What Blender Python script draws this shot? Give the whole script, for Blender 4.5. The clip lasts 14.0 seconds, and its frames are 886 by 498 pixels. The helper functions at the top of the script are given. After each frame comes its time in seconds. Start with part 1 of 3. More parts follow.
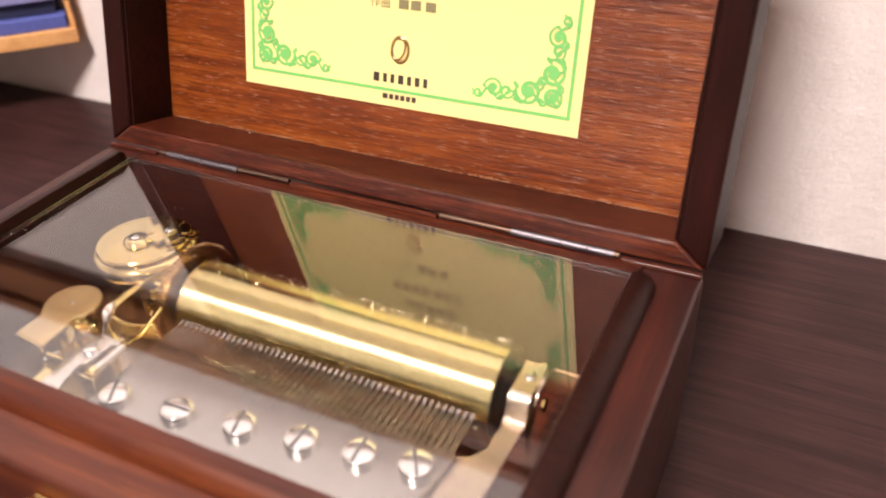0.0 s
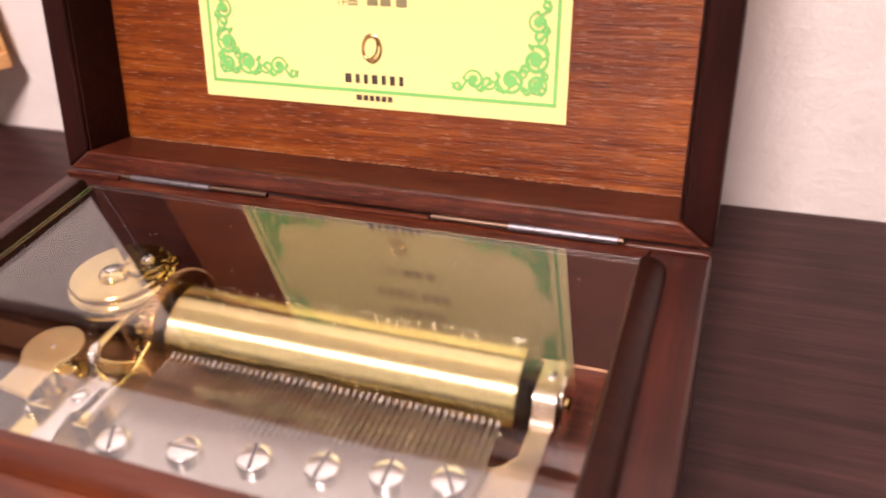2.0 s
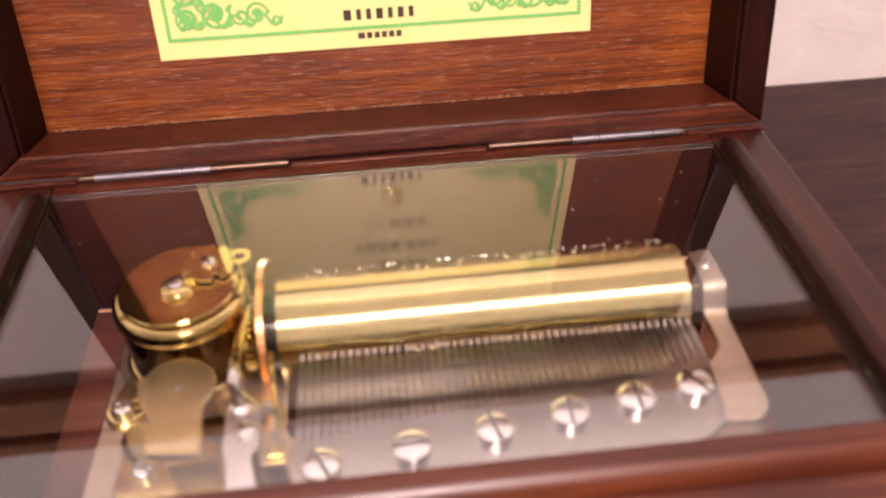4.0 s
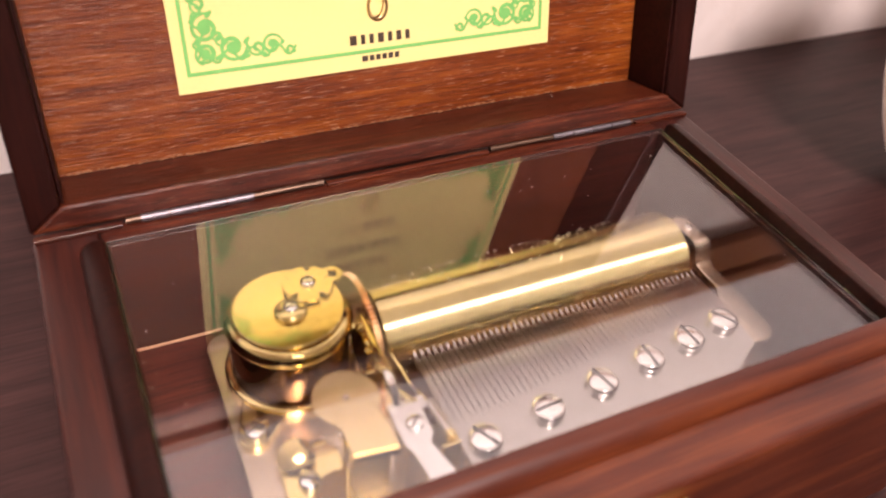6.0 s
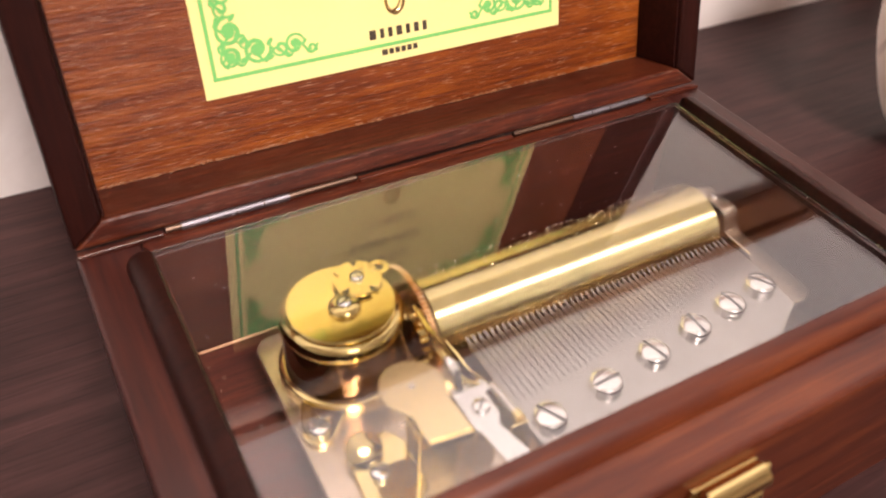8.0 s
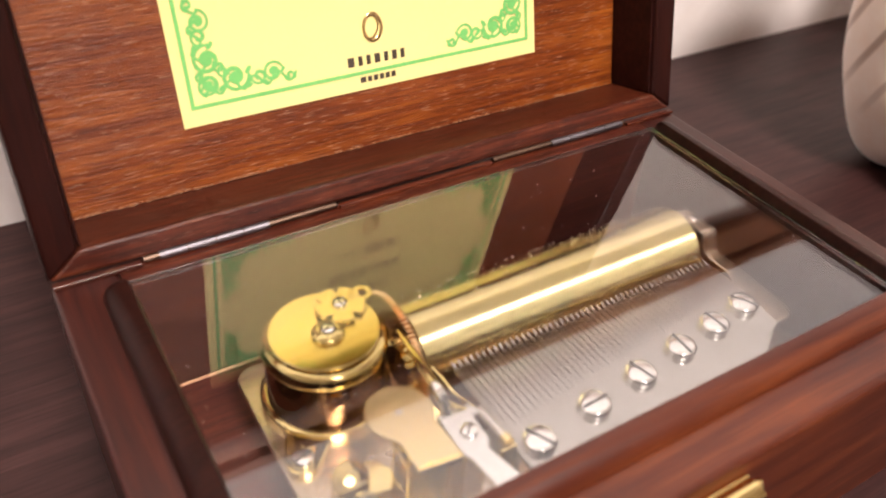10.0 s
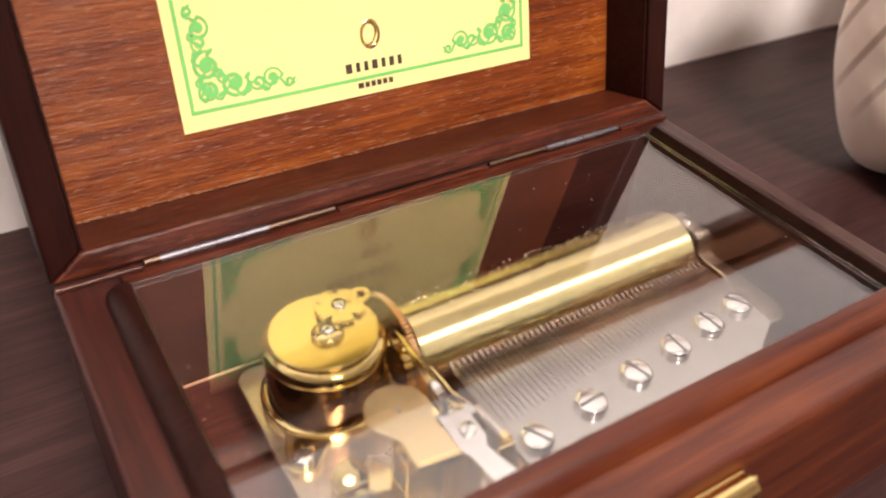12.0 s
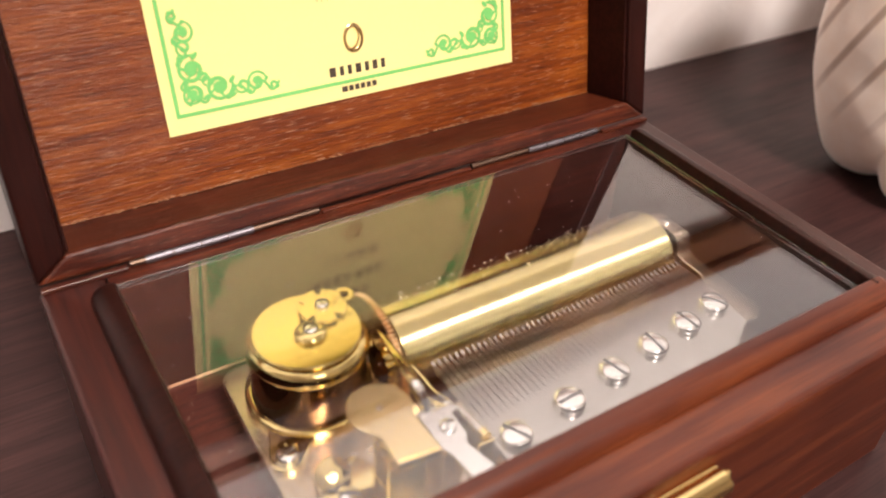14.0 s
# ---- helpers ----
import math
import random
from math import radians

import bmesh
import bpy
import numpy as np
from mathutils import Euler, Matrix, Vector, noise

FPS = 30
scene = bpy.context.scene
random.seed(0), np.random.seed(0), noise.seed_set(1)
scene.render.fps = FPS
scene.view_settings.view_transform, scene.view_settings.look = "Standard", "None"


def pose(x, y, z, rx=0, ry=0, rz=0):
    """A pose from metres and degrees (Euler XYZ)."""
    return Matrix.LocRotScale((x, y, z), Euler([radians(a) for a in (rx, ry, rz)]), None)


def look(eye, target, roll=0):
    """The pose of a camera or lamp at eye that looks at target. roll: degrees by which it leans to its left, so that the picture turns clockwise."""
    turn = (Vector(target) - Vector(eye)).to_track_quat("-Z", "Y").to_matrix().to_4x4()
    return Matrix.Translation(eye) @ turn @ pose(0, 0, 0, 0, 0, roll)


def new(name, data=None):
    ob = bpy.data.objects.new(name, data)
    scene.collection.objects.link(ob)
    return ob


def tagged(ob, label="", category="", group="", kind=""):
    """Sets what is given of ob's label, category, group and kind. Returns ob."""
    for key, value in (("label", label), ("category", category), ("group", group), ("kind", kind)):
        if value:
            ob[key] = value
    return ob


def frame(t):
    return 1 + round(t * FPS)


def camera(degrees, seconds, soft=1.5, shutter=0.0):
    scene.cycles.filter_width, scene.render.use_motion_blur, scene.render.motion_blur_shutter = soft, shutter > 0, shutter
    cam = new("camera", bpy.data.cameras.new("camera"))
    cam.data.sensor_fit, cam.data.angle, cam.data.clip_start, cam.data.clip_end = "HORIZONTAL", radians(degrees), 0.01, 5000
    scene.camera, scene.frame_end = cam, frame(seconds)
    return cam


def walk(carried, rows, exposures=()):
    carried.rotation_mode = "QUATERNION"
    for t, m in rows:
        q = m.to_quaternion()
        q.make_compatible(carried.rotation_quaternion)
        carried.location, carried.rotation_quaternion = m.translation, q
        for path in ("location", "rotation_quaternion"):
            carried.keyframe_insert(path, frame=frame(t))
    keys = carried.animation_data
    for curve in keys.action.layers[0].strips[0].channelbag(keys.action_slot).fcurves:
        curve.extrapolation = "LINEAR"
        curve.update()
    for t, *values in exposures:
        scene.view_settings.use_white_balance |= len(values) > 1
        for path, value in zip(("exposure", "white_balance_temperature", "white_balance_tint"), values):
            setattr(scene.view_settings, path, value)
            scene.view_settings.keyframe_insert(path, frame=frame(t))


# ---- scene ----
cam = camera(56.6, 14.0, 2.1, 0.5)
cam.data.dof.use_dof, cam.data.dof.focus_distance, cam.data.dof.aperture_fstop = True, 0.205, 15.0
ROWS = [
    (0.0, 0.09791, -0.14627, 0.14871, 27.576, -34.256, -2.766),
    (0.5, 0.09801, -0.14634, 0.14876, 27.516, -34.247, -2.754),
    (1.0, 0.09687, -0.14659, 0.14837, 27.229, -34.309, -2.738),
    (1.5, 0.09128, -0.14647, 0.14793, 26.740, -34.388, -4.415),
    (2.0, 0.08449, -0.14463, 0.14663, 22.952, -34.864, -5.494),
    (2.5, 0.07457, -0.14670, 0.14769, 18.661, -36.073, -5.094),
    (3.0, 0.05470, -0.14804, 0.14883, 13.091, -37.642, -6.465),
    (3.5, 0.03042, -0.15057, 0.14927, 5.493, -39.387, -5.914),
    (4.0, -0.00201, -0.14875, 0.14363, -4.955, -40.022, -1.871),
    (4.2, -0.01257, -0.14673, 0.14236, -8.731, -40.146, -0.383),
    (6.3, -0.07447, -0.14511, 0.15945, -30.401, -40.524, 6.376),
    (6.5, -0.07653, -0.14517, 0.15911, -30.004, -40.663, 5.471),
    (7.0, -0.08226, -0.14218, 0.15718, -29.881, -40.561, 4.157),
    (7.5, -0.08389, -0.13999, 0.15558, -31.082, -40.600, 4.121),
    (8.0, -0.08398, -0.14050, 0.15743, -31.918, -40.736, 3.853),
    (8.5, -0.08298, -0.14109, 0.15691, -32.183, -39.939, 3.539),
    (9.0, -0.08314, -0.14039, 0.15658, -32.584, -39.272, 3.549),
    (9.2, -0.08364, -0.13999, 0.15608, -32.854, -38.838, 3.554),
    (11.3, -0.08773, -0.14090, 0.15278, -35.023, -37.312, 4.873),
    (11.5, -0.08763, -0.14110, 0.15258, -34.591, -37.219, 4.379),
    (12.0, -0.08778, -0.14256, 0.15411, -34.348, -37.155, 4.089),
    (12.5, -0.08773, -0.14311, 0.15457, -34.400, -37.089, 4.222),
    (13.0, -0.08738, -0.14386, 0.15436, -34.573, -36.936, 4.349),
    (13.5, -0.08750, -0.14436, 0.15545, -34.846, -37.095, 4.464),
    (14.0, -0.08742, -0.14554, 0.15605, -35.118, -37.066, 4.420),
]
walk(cam, [(t, pose(x, y, z, 90 + pitch, 0, yaw) @ pose(0, 0, 0, 0, 0, roll)) for t, x, y, z, yaw, pitch, roll in ROWS], [(0.0, -0.02, 6500, 10), (0.5, -0.02, 6600, 15), (1.5, -0.04, 6700, 18), (3.0, -0.10, 6800, 22), (4.2, -0.24, 6800, 22), (6.5, -0.18, 6680, 17), (9.0, -0.12, 6430, 7), (14.0, -0.10, 6400, 5)])


# light: one ceiling lamp, warm white, and the room that it fills
world = bpy.data.worlds.new("room_air")
scene.world = world
world.use_nodes = True
world.node_tree.nodes["Background"].inputs["Color"].default_value = (1.0, 0.86, 0.74, 1)
world.node_tree.nodes["Background"].inputs["Strength"].default_value = 0.05
lamp_data = bpy.data.lights.new("ceiling_lamp_light", "AREA")
lamp_data.shape, lamp_data.size, lamp_data.energy, lamp_data.color = "DISK", 0.48, 103.0, (1.0, 0.875, 0.835)
lamp_light = new("ceiling_lamp_light", lamp_data)
lamp_light.matrix_world = look((-0.04, -1.15, 1.66), (0, -0.05, 0))


# ---------- node materials ----------
class Mat:
    """A small builder of node materials."""

    def __init__(self, name, rough=0.5, metal=0.0, color=(0.5, 0.5, 0.5), coat=0.0, spec=0.5):
        self.m = bpy.data.materials.new(name)
        self.m.use_nodes = True
        self.t = self.m.node_tree
        self.b = self.t.nodes["Principled BSDF"]
        self.b.inputs["Roughness"].default_value = rough
        self.b.inputs["Metallic"].default_value = metal
        self.b.inputs["Base Color"].default_value = (*color, 1)
        self.b.inputs["Coat Weight"].default_value = coat
        self.b.inputs["Coat Roughness"].default_value = 0.08
        self.b.inputs["Specular IOR Level"].default_value = spec

    def node(self, kind, **props):
        n = self.t.nodes.new(kind)
        for k, v in props.items():
            n.inputs[k.replace("_", " ")].default_value = v
        return n

    def link(self, a, b):
        self.t.links.new(a, b)

    def coords(self, scale=(1, 1, 1), rot=(0, 0, 0), obj_random=False):
        c = self.t.nodes.new("ShaderNodeTexCoord")
        m = self.t.nodes.new("ShaderNodeMapping")
        m.inputs["Scale"].default_value = scale
        m.inputs["Rotation"].default_value = rot
        self.link(c.outputs["Object"], m.inputs["Vector"])
        return m.outputs["Vector"]

    def noise(self, vec, scale, detail=4.0, rough=0.55, distort=0.0):
        n = self.node("ShaderNodeTexNoise", Scale=scale, Detail=detail, Roughness=rough, Distortion=distort)
        self.link(vec, n.inputs["Vector"])
        return n.outputs["Fac"]

    def ramp(self, fac, stops):
        r = self.t.nodes.new("ShaderNodeValToRGB")
        e = r.color_ramp.elements
        while len(e) < len(stops):
            e.new(0.5)
        for el, (p, c) in zip(e, stops):
            el.position, el.color = p, (*c, 1) if len(c) == 3 else c
        self.link(fac, r.inputs["Fac"])
        return r.outputs["Color"]

    def mixc(self, a, b, fac, mode="MULTIPLY"):
        n = self.t.nodes.new("ShaderNodeMix")
        n.data_type, n.blend_type = "RGBA", mode
        if isinstance(fac, float):
            n.inputs[0].default_value = fac
        else:
            self.link(fac, n.inputs[0])
        self.link(a, n.inputs[6])
        if isinstance(b, tuple):
            n.inputs[7].default_value = (*b, 1)
        else:
            self.link(b, n.inputs[7])
        return n.outputs[2]

    def base(self, col):
        self.link(col, self.b.inputs["Base Color"])

    def rough(self, fac, lo, hi):
        n = self.node("ShaderNodeMapRange")
        n.inputs["To Min"].default_value, n.inputs["To Max"].default_value = lo, hi
        self.link(fac, n.inputs["Value"])
        self.link(n.outputs["Result"], self.b.inputs["Roughness"])

    def bump(self, fac, strength=0.2, dist=0.0005, coat=False):
        n = self.node("ShaderNodeBump", Strength=strength, Distance=dist)
        self.link(fac, n.inputs["Height"])
        self.link(n.outputs["Normal"], self.b.inputs["Normal"])
        if coat:
            self.link(n.outputs["Normal"], self.b.inputs["Coat Normal"])


def wood(name, dark, mid, light, rough, coat, along="x", pores=1.0, bump=0.25, grain=1.0, glint=0.0):
    """Stained wood with straight grain streaks, short dark pores, cloudy tone, and light-catching pores painted as
    pale glints.
    """
    w = Mat(name, rough=rough, coat=coat)
    s = {"x": (1, 24, 24), "y": (24, 1, 24), "z": (24, 24, 1)}[along]
    streak = w.noise(w.coords(s), 32 * grain, 7, 0.66, 0.12)
    cloud = w.noise(w.coords((1, 1, 1)), 24, 3, 0.5)
    fine = {"x": (1, 24, 24), "y": (24, 1, 24), "z": (24, 24, 1)}[along]
    pore = w.noise(w.coords(fine), 165 * grain, 2, 0.5)
    col = w.ramp(streak, [(0.28, dark), (0.5, mid), (0.74, light)])
    tone = w.ramp(cloud, [(0.3, (0.60, 0.48, 0.46)), (0.7, (1.20, 1.22, 1.16))])
    col = w.mixc(col, tone, 0.85)
    pcol = w.ramp(pore, [(0.37, (0.26, 0.22, 0.20)), (0.43, (1, 1, 1))])
    col = w.mixc(col, pcol, 0.8 * pores)
    if glint:
        # sparkle of the pores, mixed into the base colour as pale dashes
        dash = w.noise(w.coords({"x": (1, 20, 20), "y": (20, 1, 20), "z": (20, 20, 1)}[along]), 190 * grain, 2, 0.5)
        col = w.mixc(col, (0.62, 0.36, 0.22), w.ramp(dash, [(0.63, (0, 0, 0)), (0.68, (glint, glint, glint))]), "MIX")
    w.base(col)
    w.rough(pore, rough + 0.16, rough)
    w.bump(pore, bump, 0.0004)
    return w.m


def metal(name, color, rough, brushed="", tint=0.06, bump=0.03, spots=0.0):
    w = Mat(name, rough=rough, metal=1.0, color=color)
    s = {"": (1, 1, 1), "x": (0.03, 1, 1), "y": (1, 0.03, 1), "z": (1, 1, 0.03)}[brushed]
    n = w.noise(w.coords(s), 2200 if brushed else 180, 4, 0.6)
    c = w.ramp(n, [(0.3, tuple(k * (1 - tint) for k in color)), (0.7, tuple(min(1, k * (1 + tint)) for k in color))])
    w.base(c)
    w.rough(n, max(0.02, rough - 0.05), rough + 0.07)
    if bump:
        w.bump(n, bump, 0.0002)
    return w.m


def plain(name, color, rough, amount=0.08, scale=400, bump=0.1, spec=0.5, coat=0.0):
    w = Mat(name, rough=rough, color=color, spec=spec, coat=coat)
    n = w.noise(w.coords(), scale, 5, 0.6)
    w.base(w.ramp(n, [(0.25, tuple(k * (1 - amount) for k in color)), (0.75, tuple(min(1, k * (1 + amount)) for k in color))]))
    if bump:
        w.bump(n, bump, 0.0003)
    return w.m


M_BOX = wood("stained_mahogany_lengthwise", (0.018, 0.0030, 0.0018), (0.064, 0.0112, 0.0046), (0.180, 0.0430, 0.0130), 0.30, 0.06, "x", 1.0, 0.35, 1.0, 0.15)
# one box wood twice: lit tone for the front, shaded tone for the sides
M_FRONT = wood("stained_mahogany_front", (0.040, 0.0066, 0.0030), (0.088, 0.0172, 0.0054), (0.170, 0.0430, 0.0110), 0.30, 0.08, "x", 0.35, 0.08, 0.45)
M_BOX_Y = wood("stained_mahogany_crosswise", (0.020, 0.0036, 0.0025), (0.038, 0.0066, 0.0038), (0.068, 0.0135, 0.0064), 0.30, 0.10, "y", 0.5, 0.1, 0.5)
# same stained wood, with the dimness of the lid's side rails in its colour
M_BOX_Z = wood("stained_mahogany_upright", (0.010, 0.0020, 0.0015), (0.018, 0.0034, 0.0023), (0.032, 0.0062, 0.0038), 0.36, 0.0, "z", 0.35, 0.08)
M_PANEL = wood("open_grained_mahogany_veneer", (0.092, 0.0145, 0.0024), (0.195, 0.0430, 0.0050), (0.33, 0.095, 0.0120), 0.32, 0.05, "x", 0.65, 0.6, 1.0, 0.42)
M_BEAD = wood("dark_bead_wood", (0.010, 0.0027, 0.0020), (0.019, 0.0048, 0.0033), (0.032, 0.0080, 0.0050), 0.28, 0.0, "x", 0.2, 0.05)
M_LINING = wood("blackish_stained_lining", (0.009, 0.0019, 0.0015), (0.018, 0.0036, 0.0026), (0.034, 0.0068, 0.0044), 0.45, 0.0, "x", 0.5, 0.1)
M_INSIDE = wood("brown_box_floor", (0.036, 0.0070, 0.0038), (0.078, 0.0160, 0.0076), (0.13, 0.031, 0.0135), 0.45, 0.0, "x", 0.8, 0.2)
M_DESK = wood("dark_walnut_laminate", (0.015, 0.0053, 0.0050), (0.036, 0.0130, 0.0122), (0.064, 0.0255, 0.0240), 0.44, 0.08, "x", 0.5, 0.15, 0.32)
for m, gloss in ((M_BEAD, 0.16), (M_LINING, 0.14), (M_BOX_Z, 0.14), (M_DESK, 0.28), (M_PANEL, 0.26), (M_BOX, 0.3)):
    m.node_tree.nodes["Principled BSDF"].inputs["Specular IOR Level"].default_value = gloss
M_RAIL = wood("brown_rail_wood", (0.19, 0.070, 0.024), (0.30, 0.115, 0.040), (0.40, 0.17, 0.066), 0.4, 0.1, "x", 0.6, 0.1, 0.3)
M_OAK = wood("pale_orange_wood", (0.66, 0.34, 0.12), (0.78, 0.43, 0.17), (0.86, 0.52, 0.22), 0.5, 0.0, "x", 0.3, 0.1, 0.5)
M_GOLD = metal("polished_gold_plating", (0.90, 0.72, 0.32), 0.05, "", 0.03, 0.0)


def turned_brass():
    """Brass turned on a lathe: fine rings round its axis draw the light out along it."""
    w = Mat("turned_brass", rough=0.25, metal=1.0, color=(0.92, 0.70, 0.32))
    n = w.noise(w.coords((1, 0.02, 0.02)), 2600, 3, 0.6)
    w.base(w.ramp(n, [(0.3, (0.80, 0.655, 0.33)), (0.7, (0.90, 0.77, 0.42))]))
    tangent = w.t.nodes.new("ShaderNodeTangent")
    tangent.direction_type, tangent.axis = "RADIAL", "X"
    w.link(tangent.outputs["Tangent"], w.b.inputs["Tangent"])
    w.b.inputs["Anisotropic"].default_value = 1.0
    w.b.inputs["Anisotropic Rotation"].default_value = 0.25
    return w.m


M_CYL = turned_brass()
M_ROSE = metal("matt_champagne_plating", (0.80, 0.66, 0.53), 0.24, "", 0.04, 0.02)
M_ROSE_BRIGHT = metal("bright_champagne_plating", (0.80, 0.66, 0.53), 0.12, "", 0.03, 0.0)
M_STEEL = metal("ground_comb_steel", (0.47, 0.44, 0.42), 0.13, "", 0.04, 0.0)
# gilt mirror; the dark lining it reflects is put into its colour
M_BARREL = metal("dark_bronze_mirror", (0.15, 0.085, 0.040), 0.05, "", 0.05, 0.0)
M_CHROME = metal("bright_nickel", (0.92, 0.90, 0.88), 0.13, "", 0.02, 0.0)
M_BRASS = metal("satin_gilt_sheet", (0.88, 0.70, 0.38), 0.20, "", 0.03, 0.01)
M_CHROME_SATIN = metal("satin_steel_sheet", (0.84, 0.83, 0.82), 0.16, "", 0.03, 0.01)
M_WHEEL = metal("copper_toned_brass", (0.76, 0.50, 0.27), 0.2)
M_HINGE = metal("tarnished_steel", (0.22, 0.20, 0.22), 0.42, "x", 0.4, 0.1)
M_HINGE_DARK = metal("browned_steel", (0.17, 0.11, 0.08), 0.40, "x", 0.3, 0.06)
M_EDGE = plain("pale_edge_varnish", (0.40, 0.22, 0.13), 0.2, 0.1, 300, 0)
M_BLACK = plain("black_glossy_plastic", (0.010, 0.008, 0.007), 0.16, 0.2, 300, 0.02, 0.4)
M_DARK = plain("dark_slot", (0.02, 0.016, 0.014), 0.6, 0.1, 300, 0)
M_PAPER = plain("pale_yellow_card", (0.84, 0.71, 0.285), 0.40, 0.025, 900, 0.03)
M_GREEN = plain("light_green_ink", (0.17, 0.50, 0.13), 0.45, 0.05, 900, 0)
M_INK = plain("dark_brown_ink", (0.05, 0.032, 0.02), 0.5, 0.1, 900, 0)
M_GREY_INK = plain("grey_brown_ink", (0.22, 0.19, 0.09), 0.5, 0.1, 900, 0)
M_FOIL = metal("bronze_foil", (0.84, 0.62, 0.30), 0.18)
M_BLUE = plain("deep_blue_cloth", (0.085, 0.11, 0.38), 0.6, 0.15, 600, 0.2)
M_NAVY = plain("navy_cloth", (0.018, 0.022, 0.06), 0.6, 0.15, 600, 0.2)
M_LILAC = plain("lilac_blue_cloth", (0.27, 0.27, 0.52), 0.6, 0.15, 600, 0.2)
M_CEIL = plain("white_ceiling_paint", (0.78, 0.75, 0.72), 0.8, 0.03, 6, 0.05)
M_UPPER = plain("white_upper_wall_paint", (0.90, 0.86, 0.86), 0.7, 0.03, 6, 0.05)
M_FLOOR = wood("room_floor_boards", (0.12, 0.06, 0.03), (0.2, 0.11, 0.06), (0.3, 0.17, 0.1), 0.45, 0.0, "x", 0.5, 0.1, 0.1)


def wallpaper():
    w = Mat("embossed_cream_wallpaper", rough=0.75)
    v = w.coords()
    big = w.noise(v, 34, 4, 0.6, 0.9)
    fine = w.noise(v, 420, 5, 0.65)
    mix = w.mixc(w.ramp(big, [(0.3, (0, 0, 0)), (0.7, (1, 1, 1))]), w.ramp(fine, [(0.2, (0, 0, 0)), (0.8, (1, 1, 1))]), 0.45, "MIX")
    w.base(w.ramp(big, [(0.3, (0.76, 0.69, 0.65)), (0.75, (0.85, 0.79, 0.76))]))
    w.bump(mix, 0.5, 0.0010)
    return w.m


def glass():
    w = Mat("clear_glass", rough=0.0, color=(0.97, 0.98, 0.97))
    w.b.inputs["Transmission Weight"].default_value = 1.0
    w.b.inputs["IOR"].default_value = 1.74
    return w.m


def glass_edge():
    w = Mat("green_ground_glass_edge", rough=0.18, coat=0.5)
    n = w.noise(w.coords((1, 1, 1)), 420, 3, 0.6)
    # pale green spots paint the light that the glass edge throws back
    w.base(w.ramp(n, [(0.42, (0.010, 0.012, 0.007)), (0.60, (0.018, 0.021, 0.009)), (0.74, (0.15, 0.15, 0.075))]))
    return w.m


M_WALL, M_GLASS, M_GLASS_EDGE = wallpaper(), glass(), glass_edge()


# ---------- mesh helpers ----------
def part(name, bm, material, parent=None, label="", smooth=False):
    """Links a bmesh as one mesh object, under a thing or a part."""
    me = bpy.data.meshes.new(name)
    bmesh.ops.recalc_face_normals(bm, faces=bm.faces[:])
    bm.to_mesh(me)
    bm.free()
    me.materials.append(material)
    if smooth:
        for p in me.polygons:
            p.use_smooth = True
        me.set_sharp_from_angle(angle=radians(40))
    ob = new(name, me)
    ob.parent = parent
    if smooth:
        ob.modifiers.new("weighted_normals", "WEIGHTED_NORMAL").keep_sharp = True
    return tagged(ob, label)


def thing(name, label, category, m=None, group="", kind=""):
    ob = new(name)
    ob.empty_display_size = 0.01
    if m is not None:
        ob.matrix_world = m
    return tagged(ob, label, category, group, kind)


def bevelled(bm, width, segments=2):
    if width > 0:
        bmesh.ops.bevel(bm, geom=[e for e in bm.edges if len(e.link_faces) == 2 and e.calc_face_angle(0) > 0.6], offset=width, segments=segments, affect="EDGES", profile=0.5)
    return bm


def block(x0, x1, y0, y1, z0, z1, bevel=0.0, segments=2):
    bm = bmesh.new()
    bmesh.ops.create_cube(bm, size=1, matrix=Matrix.Translation(((x0 + x1) / 2, (y0 + y1) / 2, (z0 + z1) / 2)) @ Matrix.Diagonal((x1 - x0, y1 - y0, z1 - z0, 1)))
    return bevelled(bm, bevel, segments)


def slab(outline, z0, z1, bevel=0.0, m=None, segments=2):
    """An outline in x and y, raised from z0 to z1."""
    bm = bmesh.new()
    low = [bm.verts.new((x, y, z0)) for x, y in outline]
    f = bm.faces.new(low)
    up = bmesh.ops.extrude_face_region(bm, geom=[f])
    bmesh.ops.translate(bm, verts=[v for v in up["geom"] if isinstance(v, bmesh.types.BMVert)], vec=(0, 0, z1 - z0))
    bevelled(bm, bevel, segments)
    if m is not None:
        bm.transform(m)
    return bm


def lathe(profile, m=None, n=48):
    """Turns (radius, height) pairs about z."""
    bm = bmesh.new()
    rings = []
    for r, z in profile:
        if r < 1e-6:
            rings.append([bm.verts.new((0, 0, z))])
        else:
            rings.append([bm.verts.new((r * math.cos(2 * math.pi * k / n), r * math.sin(2 * math.pi * k / n), z)) for k in range(n)])
    for a, b in zip(rings, rings[1:]):
        for k in range(n):
            q = [a[k % len(a)], a[(k + 1) % len(a)], b[(k + 1) % len(b)], b[k % len(b)]]
            q = list(dict.fromkeys(q))
            if len(q) > 2:
                bm.faces.new(q)
    if m is not None:
        bm.transform(m)
    return bm


